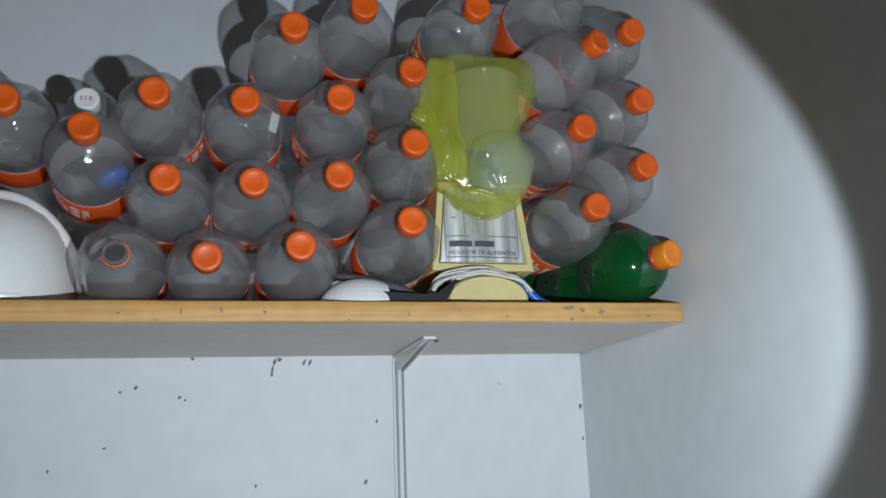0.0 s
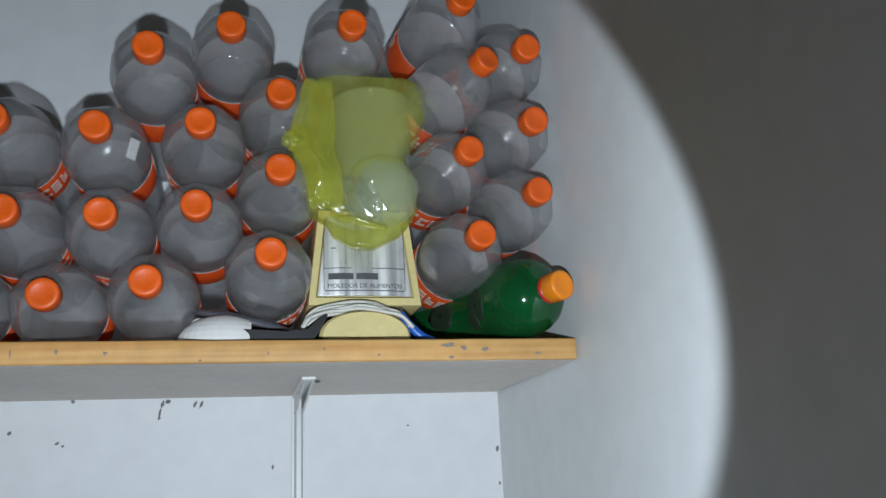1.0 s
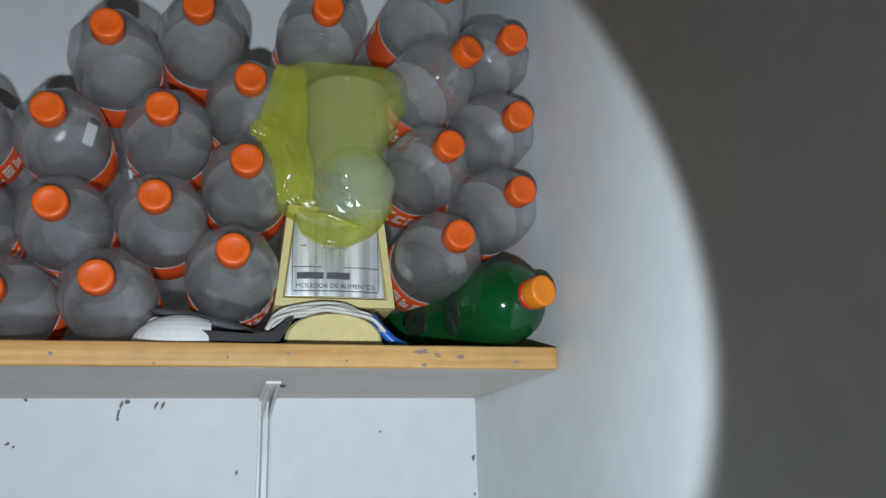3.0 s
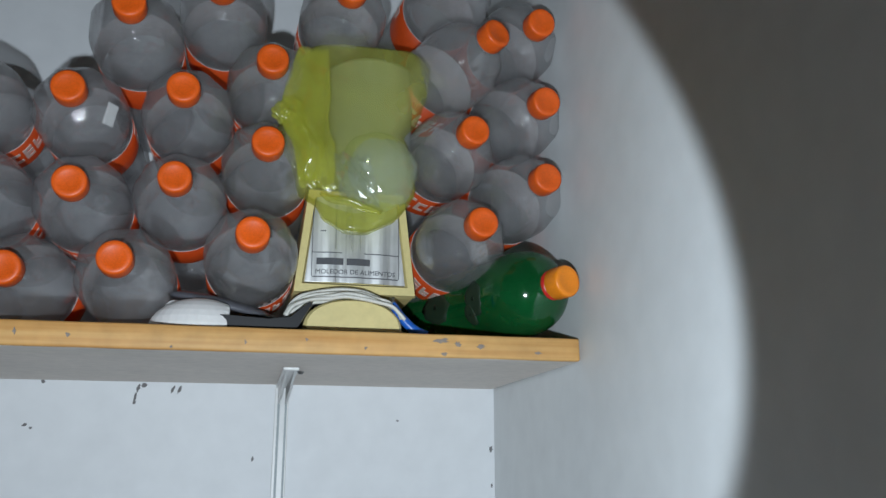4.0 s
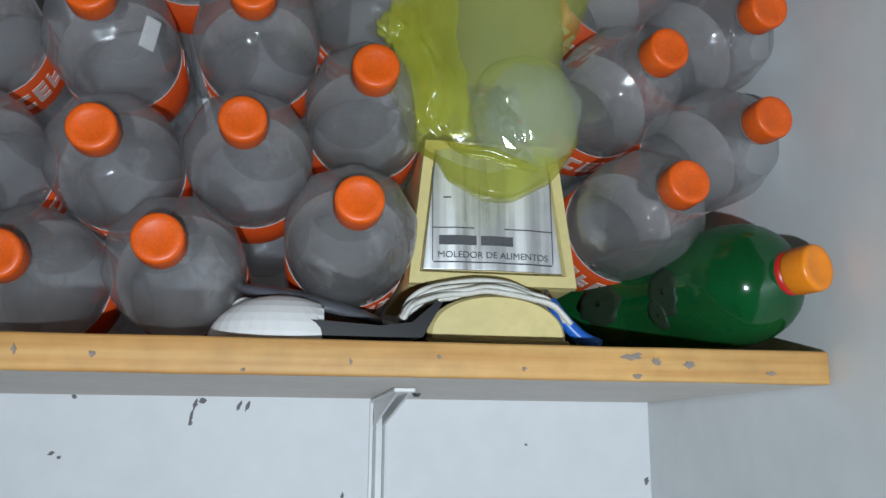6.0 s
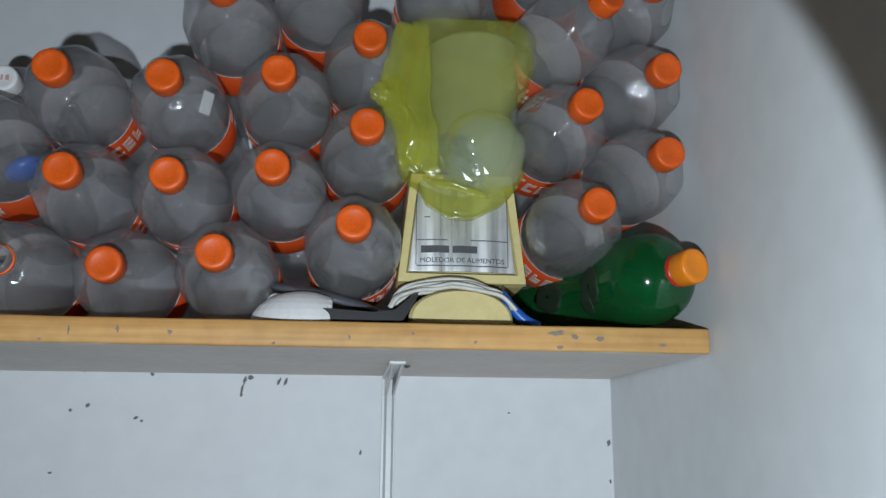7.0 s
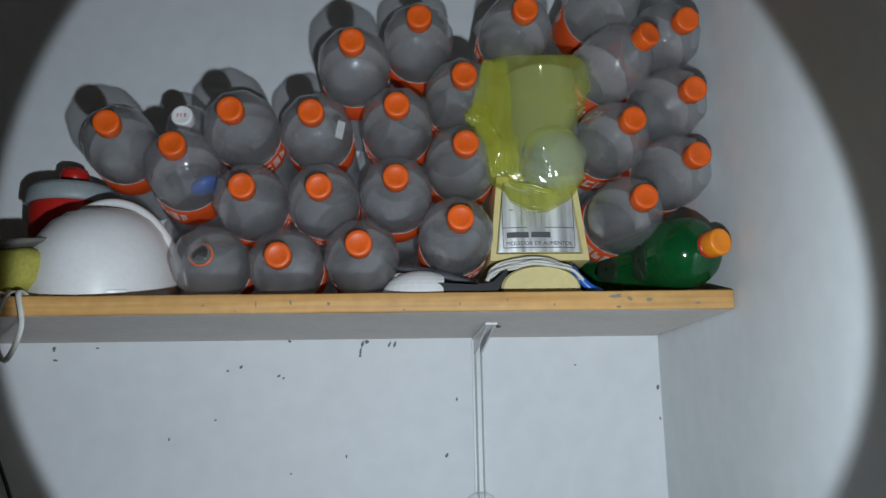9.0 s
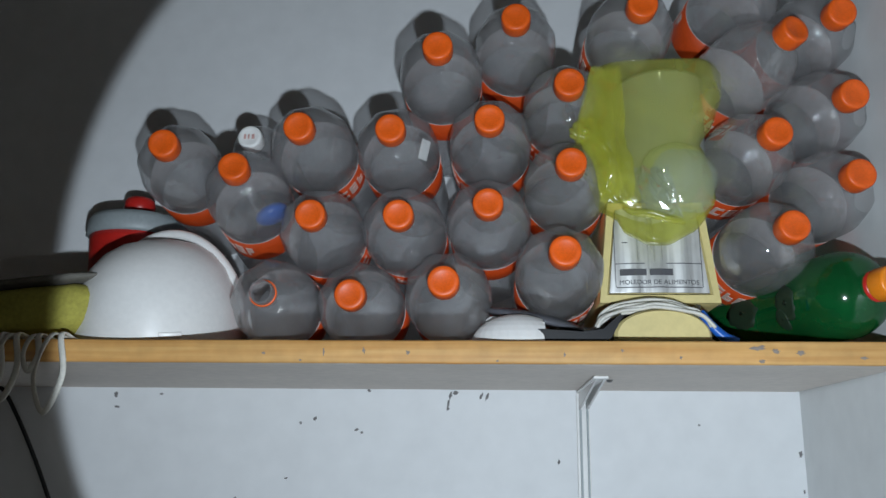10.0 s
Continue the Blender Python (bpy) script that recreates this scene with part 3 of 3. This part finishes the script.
ring.matrix_basis = pose(0.034, -0.0036, 0.0275, -90, 0, 0) @ pose(0, 0, 0, 180, 0, 0)
txt = bpy.data.curves.new("plate_text", "FONT")
txt.body, txt.size, txt.align_x, txt.extrude = "MOLEDOR DE ALIMENTOS", 0.0086, "CENTER", 0.0003
txt_ob = bpy.data.objects.new("plate_text_source", txt)
scene.collection.objects.link(txt_ob)
bpy.context.view_layer.update()
me = bpy.data.meshes.new_from_object(txt_ob.evaluated_get(bpy.context.evaluated_depsgraph_get()))
bpy.data.objects.remove(txt_ob)
me.materials.clear()
me.materials.append(INK)
for v in me.vertices:
    v.co.z += 0.0049 * (1 - (v.co.x / 0.066) ** 2) + 0.0005 * math.cos(v.co.x * 190)
words = new("printed_words", me)
words.parent = plate
words.matrix_basis = pose(0.0, -0.0018, 0.0112, 90, 0, 0)
# joint coloured black for the shade under the housing, arched foot, bolts
part("gap_shade", box(-0.055, 0.055, -0.05, 0.09, 0.046, 0.0625, 0.004), BLACK, grinder, "joint coloured black for the shade in the gap under the housing")
bm = bmesh.new()
arch = [(0.060 * math.cos(a) - 0.006, 0.008 + 0.040 * math.sin(a) ** 0.8) for a in (math.pi * i / 24 for i in range(25))]
loops = [[bm.verts.new((x * s, y, 0.008 + (z - 0.008) * s)) for x, z in arch] for y, s in ((-0.122, 0.94), (-0.118, 1.0), (0.09, 1.0))]
for a, b in zip(loops, loops[1:]):
    for i in range(24):
        bm.faces.new((a[i], a[i + 1], b[i + 1], b[i]))
bm.faces.new(loops[0])
bm.faces.new(loops[-1][::-1])
part("foot", bm, BEIGE, grinder, "arched beige foot", False)
part("foot_rim", box(-0.068, 0.056, -0.124, 0.092, 0.0, 0.009, 0.002), BEIGE_DARK, grinder, "darker beige rim of the foot", False)
for x in (-0.062, 0.048):
    part("bolt", lathe([(0, 0.0), (0.004, 0.0), (0.004, 0.012), (0.002, 0.013), (0, 0.013)], 12), BOLT, grinder).matrix_basis = pose(x, -0.083, 0.0485, 0, 0, 0)
part("hopper", lathe([(0.0, 0.20), (0.036, 0.205), (0.050, 0.225), (0.058, 0.27), (0.061, 0.374), (0.062, 0.375), (0.062, 0.37)], 36), HOPPER, grinder, "smoky plastic hopper").matrix_basis = pose(0.014, -0.068, 0, 0, 0, 0)

# mains cord wound over the foot
cord = thing("power_cord", "white mains cord wound over the grinder's foot", "cable", Matrix.Translation((-0.246, -0.183, 1.80)) @ Matrix.Diagonal((0.92, 1, 0.9, 1)))
for k in range(7):
    rng = random.Random(k)
    y = -0.127 + 0.006 * k
    pts = []
    for i in range(11):
        a = math.pi * (0.06 + 0.88 * i / 10)
        pts.append((0.070 * math.cos(a) - 0.012 + rng.uniform(-0.002, 0.002), y + rng.uniform(-0.003, 0.003), 0.012 + (0.035 + 0.0042 * (k % 4)) * math.sin(a) ** 0.7 + rng.uniform(-0.0015, 0.0015)))
    part("cord_turn", tube(smooth_path(pts, 4), 0.0024, 7), CORD, cord)

# ---- plastic bag over the grinder ----
LEFT = [(2.134, -0.310), (2.126, -0.317), (2.079, -0.331), (2.056, -0.334), (2.044, -0.336), (2.036, -0.334), (2.024, -0.330), (2.012, -0.322), (1.990, -0.316), (1.962, -0.312), (1.947, -0.292), (1.930, -0.286), (1.915, -0.262)]
RIGHT = [(2.134, -0.168), (2.126, -0.162), (2.096, -0.163), (2.066, -0.173), (2.044, -0.189), (2.034, -0.194), (2.024, -0.188), (1.998, -0.181), (1.966, -0.182), (1.948, -0.194), (1.932, -0.206), (1.915, -0.236)]


def along(rows, z):
    return float(np.interp(z, [q[0] for q in rows][::-1], [q[1] for q in rows][::-1]))


def film_bag():
    """A thin film pulled down over the hopper: uneven rings between a left and a right outline, with long soft folds."""
    bm = bmesh.new()
    n, rows = 120, 80
    rings = []
    for i in range(rows + 1):
        v = i / rows
        z = 2.134 - 0.219 * v
        left, right = along(LEFT, z), along(RIGHT, z)
        cx, hw = (left + right) / 2, (right - left) / 2
        front = -0.322 - 0.010 * math.sin(math.pi * min(1, v * 1.1))
        back = -0.215 - 0.085 * max(0.0, (v - 0.55) / 0.45)
        cy, hd = (front + back) / 2, (back - front) / 2
        ring = []
        for k in range(n):
            a = math.tau * k / n
            c, t = math.cos(a), math.sin(a)
            x, y = cx + hw * math.copysign(abs(c) ** 0.66, c), cy + hd * math.copysign(abs(t) ** 0.66, t)
            p = Vector((x, y, z))
            loose = 0.35 + 0.9 * max(0.0, (-0.275 - x) / 0.05)
            fold = noise.noise(Vector((x * 30, y * 30, z * 9))) * 0.0045 + (0.5 - abs(noise.noise(Vector((x * 46 + z * 14, y * 46, z * 11))))) * 0.0045 * loose + noise.noise(p * 60) * 0.0010
            top = 0.004 * noise.noise(Vector((x * 24, y * 24, 2.0))) * (1 - v) ** 3
            ring.append(bm.verts.new(p + Vector((c * 0.6, t, 0)) * fold + Vector((0, 0, top))))
        rings.append(ring)
    for a, b in zip(rings, rings[1:]):
        for k in range(n):
            bm.faces.new((a[k], a[(k + 1) % n], b[(k + 1) % n], b[k]))
    bm.faces.new(rings[0][::-1])
    bm.faces.new(rings[-1])
    bmesh.ops.recalc_face_normals(bm, faces=bm.faces[:])
    return bm


bag = tagged(part("plastic_bag", film_bag(), BAG), "crumpled translucent yellow plastic bag pulled over the grinder", "bag")


def crumple(rx, ry, rz, big, fine, seed):
    """A lump of gathered film."""
    bm = bmesh.new()
    bmesh.ops.create_icosphere(bm, subdivisions=5, radius=1)
    shift = Vector((seed, seed * 0.7, 1.3))
    for v in bm.verts:
        d = v.co.normalized()
        v.co = Vector((d.x * rx, d.y * ry, d.z * rz)) * (1 + big * noise.noise(d * 1.7 + shift) + fine * (0.5 - abs(noise.noise(d * 4.2 + shift))))
    return bm


def hanging_fold(top, bottom, width, depth, waves, seed):
    """A doubled flap of film that hangs in soft vertical waves, thicker in its middle."""
    bm = bmesh.new()
    rows, cols = 40, 36
    front, back = [], []
    for i in range(rows + 1):
        v = i / rows
        z = top + (bottom - top) * v
        left = along(LEFT, min(z, 2.13)) - 0.002
        w = width * (0.75 + 0.3 * math.sin(math.pi * v) + 0.2 * noise.noise(Vector((seed, v * 3, 0.5))))
        fr, bk = [], []
        for j in range(cols + 1):
            u = j / cols
            swell = math.sin(math.pi * min(1.0, u * 1.02)) ** 0.6 * math.sin(math.pi * min(1.0, 0.04 + v * 0.96)) ** 0.4
            y = -0.326 - depth * swell * (0.7 + 0.35 * math.sin(waves * u * math.pi + 2.4 * v + seed) + 0.3 * noise.noise(Vector((u * 4, v * 7, seed))))
            x, zz = left + w * u, z + 0.004 * noise.noise(Vector((u * 5, v * 4, seed + 3)))
            fr.append(bm.verts.new((x, y, zz)))
            bk.append(bm.verts.new((x, -0.324 + 0.004 * swell, zz)))
        front.append(fr), back.append(bk)
    for side in (front, back):
        for a, b in zip(side, side[1:]):
            for j in range(cols):
                bm.faces.new((a[j], a[j + 1], b[j + 1], b[j]))
    bmesh.ops.recalc_face_normals(bm, faces=bm.faces[:])
    return bm


part("gathered_corner", crumple(0.012, 0.009, 0.010, 0.5, 0.15, 3.1), BAG, bag, "gathered corner of the bag").matrix_basis = pose(-0.333, -0.325, 2.042, 0, 20, 0)
part("hanging_fold", hanging_fold(2.122, 1.958, 0.046, 0.010, 2.3, 1.7), BAG, bag, "bright doubled fold of film")
part("hanging_fold", hanging_fold(2.060, 1.966, 0.034, 0.014, 1.6, 4.2), BAG, bag, "bright doubled fold of film")
lip = [(-0.290, -0.331, 1.950), (-0.280, -0.337, 1.943), (-0.262, -0.341, 1.940), (-0.244, -0.342, 1.934), (-0.226, -0.340, 1.930)]
part("film_lip", tube(smooth_path(lip, 6), lambda u: 0.0035 + 0.004 * math.sin(math.pi * u), 12, None, 0.5), BAG, bag, "turned lower lip of the film")
part("clear_pouch", crumple(0.043, 0.026, 0.045, 0.07, 0.05, 9.4), POUCH, bag, "clear crinkled plastic bulging from the bag").matrix_basis = pose(-0.226, -0.313, 1.986)


def crinkled_patch(w, h, seed):
    """A stiff piece of film broken into flat facets."""
    rng = random.Random(seed)
    bm = bmesh.new()
    grid = []
    for i in range(8):
        row = []
        for j in range(7):
            u, v = j / 6 - 0.5, i / 7 - 0.5
            edge = max(abs(u), abs(v)) * 2
            p = (w * (u + rng.uniform(-0.06, 0.06) - 0.35 * v), rng.uniform(-0.0045, 0.0035) * (1 - 0.5 * edge) + 0.010 * edge ** 2, h * (v + rng.uniform(-0.05, 0.05)))
            row.append(bm.verts.new(p))
        grid.append(row)
    for a, b in zip(grid, grid[1:]):
        for j in range(6):
            if rng.random() < 0.5:
                bm.faces.new((a[j], a[j + 1], b[j + 1])), bm.faces.new((a[j], b[j + 1], b[j]))
            else:
                bm.faces.new((a[j], a[j + 1], b[j])), bm.faces.new((a[j + 1], b[j + 1], b[j]))
    return bm


part("crinkled_patch", crinkled_patch(0.040, 0.056, 11), CRINKLE, bag, "sharp shiny creases in clear film", False).matrix_basis = pose(-0.253, -0.342, 1.968, 6, 0, 0)

# ---- small things on the board ----
def ellipsoid(rx, ry, rz, cut=-1.0, seg=32):
    bm = bmesh.new()
    bmesh.ops.create_uvsphere(bm, u_segments=seg, v_segments=seg // 2, radius=1)
    for v in bm.verts:
        v.co.z = max(v.co.z, cut)
        v.co = Vector((v.co.x * rx, v.co.y * ry, v.co.z * rz))
    return bm


scoop = thing("measuring_scoop", "white plastic scoop lying beside the stacked bottles", "scoop", Matrix.Translation((-0.408, -0.300, 1.80)))
bm = ellipsoid(0.052, 0.034, 0.036, 0.0)
for v in bm.verts:
    v.co.x = min(v.co.x, 0.030)
part("bowl", bm, WHITE, scoop, "", False)
part("tab", lathe([(0, 0.0), (0.011, 0.0), (0.0115, 0.001), (0.0115, 0.004), (0.010, 0.005), (0, 0.005)], 24), WHITE, scoop).matrix_basis = pose(-0.026, 0.012, 0.024, 70, 0, 10)
# unidentified dark grey piece, built as a shallow oval with a tab
lid = thing("plastic_dish", "dark grey oval plastic piece leaning on the scoop", "dish", pose(-0.386, -0.268, 1.833, 4, 12, 4))
part("shell", ellipsoid(0.060, 0.030, 0.010, -0.3), GREY, lid)
part("handle", box(0.045, 0.095, -0.012, 0.012, -0.004, 0.003, 0.002), LIGHTGREY, lid, "pale grey tab")
tray = thing("plastic_tray", "shallow black plastic tray on the shelf", "tray", Matrix.Translation((-0.338, -0.292, 1.80)))
bm = bmesh.new()
prof = [(-0.050, 0.0), (-0.050, 0.016), (0.0, 0.013), (0.022, 0.016), (0.040, 0.032), (0.044, 0.031), (0.030, 0.006), (0.015, 0.0)]
a = [bm.verts.new((x, -0.035, z)) for x, z in prof]
b = [bm.verts.new((x, 0.045, z)) for x, z in prof]
bm.faces.new(a), bm.faces.new(b[::-1])
for i in range(len(prof)):
    j = (i + 1) % len(prof)
    bm.faces.new((a[i], b[i], b[j], a[j]))
part("shell", bm, BLACK, tray, "", False)
strip = thing("plastic_clip", "bright blue plastic clip beside the grinder's foot", "clip", Matrix.Translation((-0.181, -0.296, 1.80)))
bm = tube(smooth_path([(-0.024, 0.0, 0.040), (-0.014, 0.0, 0.026), (0.0, 0.0, 0.012), (0.014, 0.0, 0.005)], 5), lambda u: 0.0045 + 0.002 * u, 8, None, 1.0)
part("clip_body", bm, BLUE, strip)

# ---- hard hat, jug, roll ----
hat = thing("hard_hat", "white plastic safety helmet resting on the shelf", "helmet", pose(-0.846, -0.208, 1.804, 10, 0, -8))
hat.scale = (1, 1, 0.93)
bm = lathe([(0.0, 0.150), (0.022, 0.149), (0.045, 0.143), (0.065, 0.130), (0.081, 0.110), (0.092, 0.084), (0.0975, 0.052), (0.099, 0.020), (0.099, 0.004), (0.095, 0.003), (0.094, 0.05)], 48)
for v in bm.verts:
    v.co.y *= 1.18
part("dome", bm, WHITE, hat)
bm = lathe([(0.097, 0.004), (0.104, 0.001), (0.112, -0.001), (0.113, 0.002), (0.104, 0.006), (0.098, 0.009)], 48)
for v in bm.verts:
    v.co.y *= 1.17
part("brim", bm, WHITE, hat)
arc = [(0.104 * math.cos(a) + 0.004, 0.012, 0.006 + 0.153 * math.sin(a)) for a in (math.pi * (0.04 + 0.92 * i / 30) for i in range(31))]
part("ridge", tube(arc, 0.0065, 10), WHITE, hat, "raised rim over the shell")
for x, y in ((-0.075, -0.078), (0.060, -0.092)):
    part("slot", box(-0.013, 0.013, -0.002, 0.002, -0.006, 0.006, 0.001), WHITE, hat, "accessory slot").matrix_basis = pose(x, y, 0.022, 8, 0, -math.degrees(math.atan2(-x, -y)))

jug = thing("drink_jug", "red insulated drink jug with a grey lid behind the helmet", "jug", Matrix.Translation((-0.944, -0.098, 1.80)))
part("jug_body", lathe([(0, 0), (0.049, 0), (0.053, 0.004), (0.062, 0.168), (0.063, 0.176), (0, 0.176)], 40), REDRING, jug, "red body")
part("lid", lathe([(0, 0.176), (0.066, 0.176), (0.068, 0.179), (0.067, 0.197), (0.062, 0.205), (0.030, 0.209), (0, 0.209)], 40), LIGHTGREY, jug, "grey lid")
part("lid_lug", box(-0.074, -0.064, -0.006, 0.006, 0.181, 0.188, 0.0015), LIGHTGREY, jug)
part("stopper", lathe([(0, 0.209), (0.022, 0.209), (0.021, 0.232), (0.018, 0.237), (0, 0.237)], 28), REDRING, jug, "red stopper")

def pad_layer(z0, z1, grow, seed):
    """A soft slab with a rounded blunt end, sagging a little along its length."""
    bm = bmesh.new()
    rings = []
    for i in range(41):
        u = i / 40
        x = -0.884 - 0.37 * u
        end = min(1.0, u / 0.10)
        h, w = (z1 - z0) / 2 * (0.55 + 0.45 * end ** 0.5), (0.055 + grow) * (0.72 + 0.28 * end ** 0.5)
        cz = (z0 + z1) / 2 - 0.016 * min(1.0, u * 2.4) + 0.003 * noise.noise(Vector((x * 14, seed, 0)))
        ring = []
        for k in range(28):
            c, t = math.cos(math.tau * k / 28), math.sin(math.tau * k / 28)
            p = Vector((x, -0.268 + w * math.copysign(abs(c) ** 0.5, c), cz + h * math.copysign(abs(t) ** 0.6, t)))
            ring.append(bm.verts.new(p + Vector((0, 1, 1)) * 0.002 * noise.noise(p * 40)))
        rings.append(ring)
    for a, b in zip(rings, rings[1:]):
        for k in range(28):
            bm.faces.new((a[k], a[(k + 1) % 28], b[(k + 1) % 28], b[k]))
    bm.faces.new(rings[0][::-1])
    bm.faces.new(rings[-1])
    bmesh.ops.recalc_face_normals(bm, faces=bm.faces[:])
    return bm


pad = thing("foam_pad", "worn yellow foam pad on the shelf, its shadowed top coloured grey", "pad", Matrix.Identity(4))
part("lower_layer", pad_layer(1.8165, 1.877, 0.0, 1.0), YELLOW, pad, "olive yellow foam")
# thin grey skin: the shadow on the pad's top, put in as colour
part("top_shade", pad_layer(1.8765, 1.8875, -0.005, 1.0), PAD_SHADE, pad, "grey skin standing for the shadow on the pad's top")

# strap and cord hanging at the shelf's left part
strap = thing("plastic_strap", "loops of white plastic strap hanging over the shelf edge", "strap", Matrix.Translation((-0.945, -0.352, 1.80)))
for k in range(4):
    rng = random.Random(20 + k)
    x = -0.035 + 0.022 * k + 0.006 * rng.random()
    w, drop = 0.007 + 0.009 * rng.random(), 0.035 + 0.05 * rng.random()
    pts = [(x, 0.03, 0.003), (x - w * 0.3, -0.004, 0.003), (x - w, -0.010, -drop * 0.5), (x, -0.011, -drop), (x + w, -0.009, -drop * 0.5), (x + w * 0.4, -0.003, 0.004), (x + w * 0.4, 0.03, 0.003)]
    part("strap_loop", tube(smooth_path(pts, 6), 0.0034, 8, None, 0.45), CORD, strap)
lead = tagged(part("black_cord", tube(smooth_path([(-1.172, -0.010, 1.774), (-1.160, -0.008, 1.765), (-1.120, -0.006, 1.70), (-1.072, -0.006, 1.606), (-1.03, -0.006, 1.50), (-1.0, -0.006, 1.38)], 6), 0.003, 8), BLACK),
    "thin black cord slanting down the wall below the shelf", "cable")
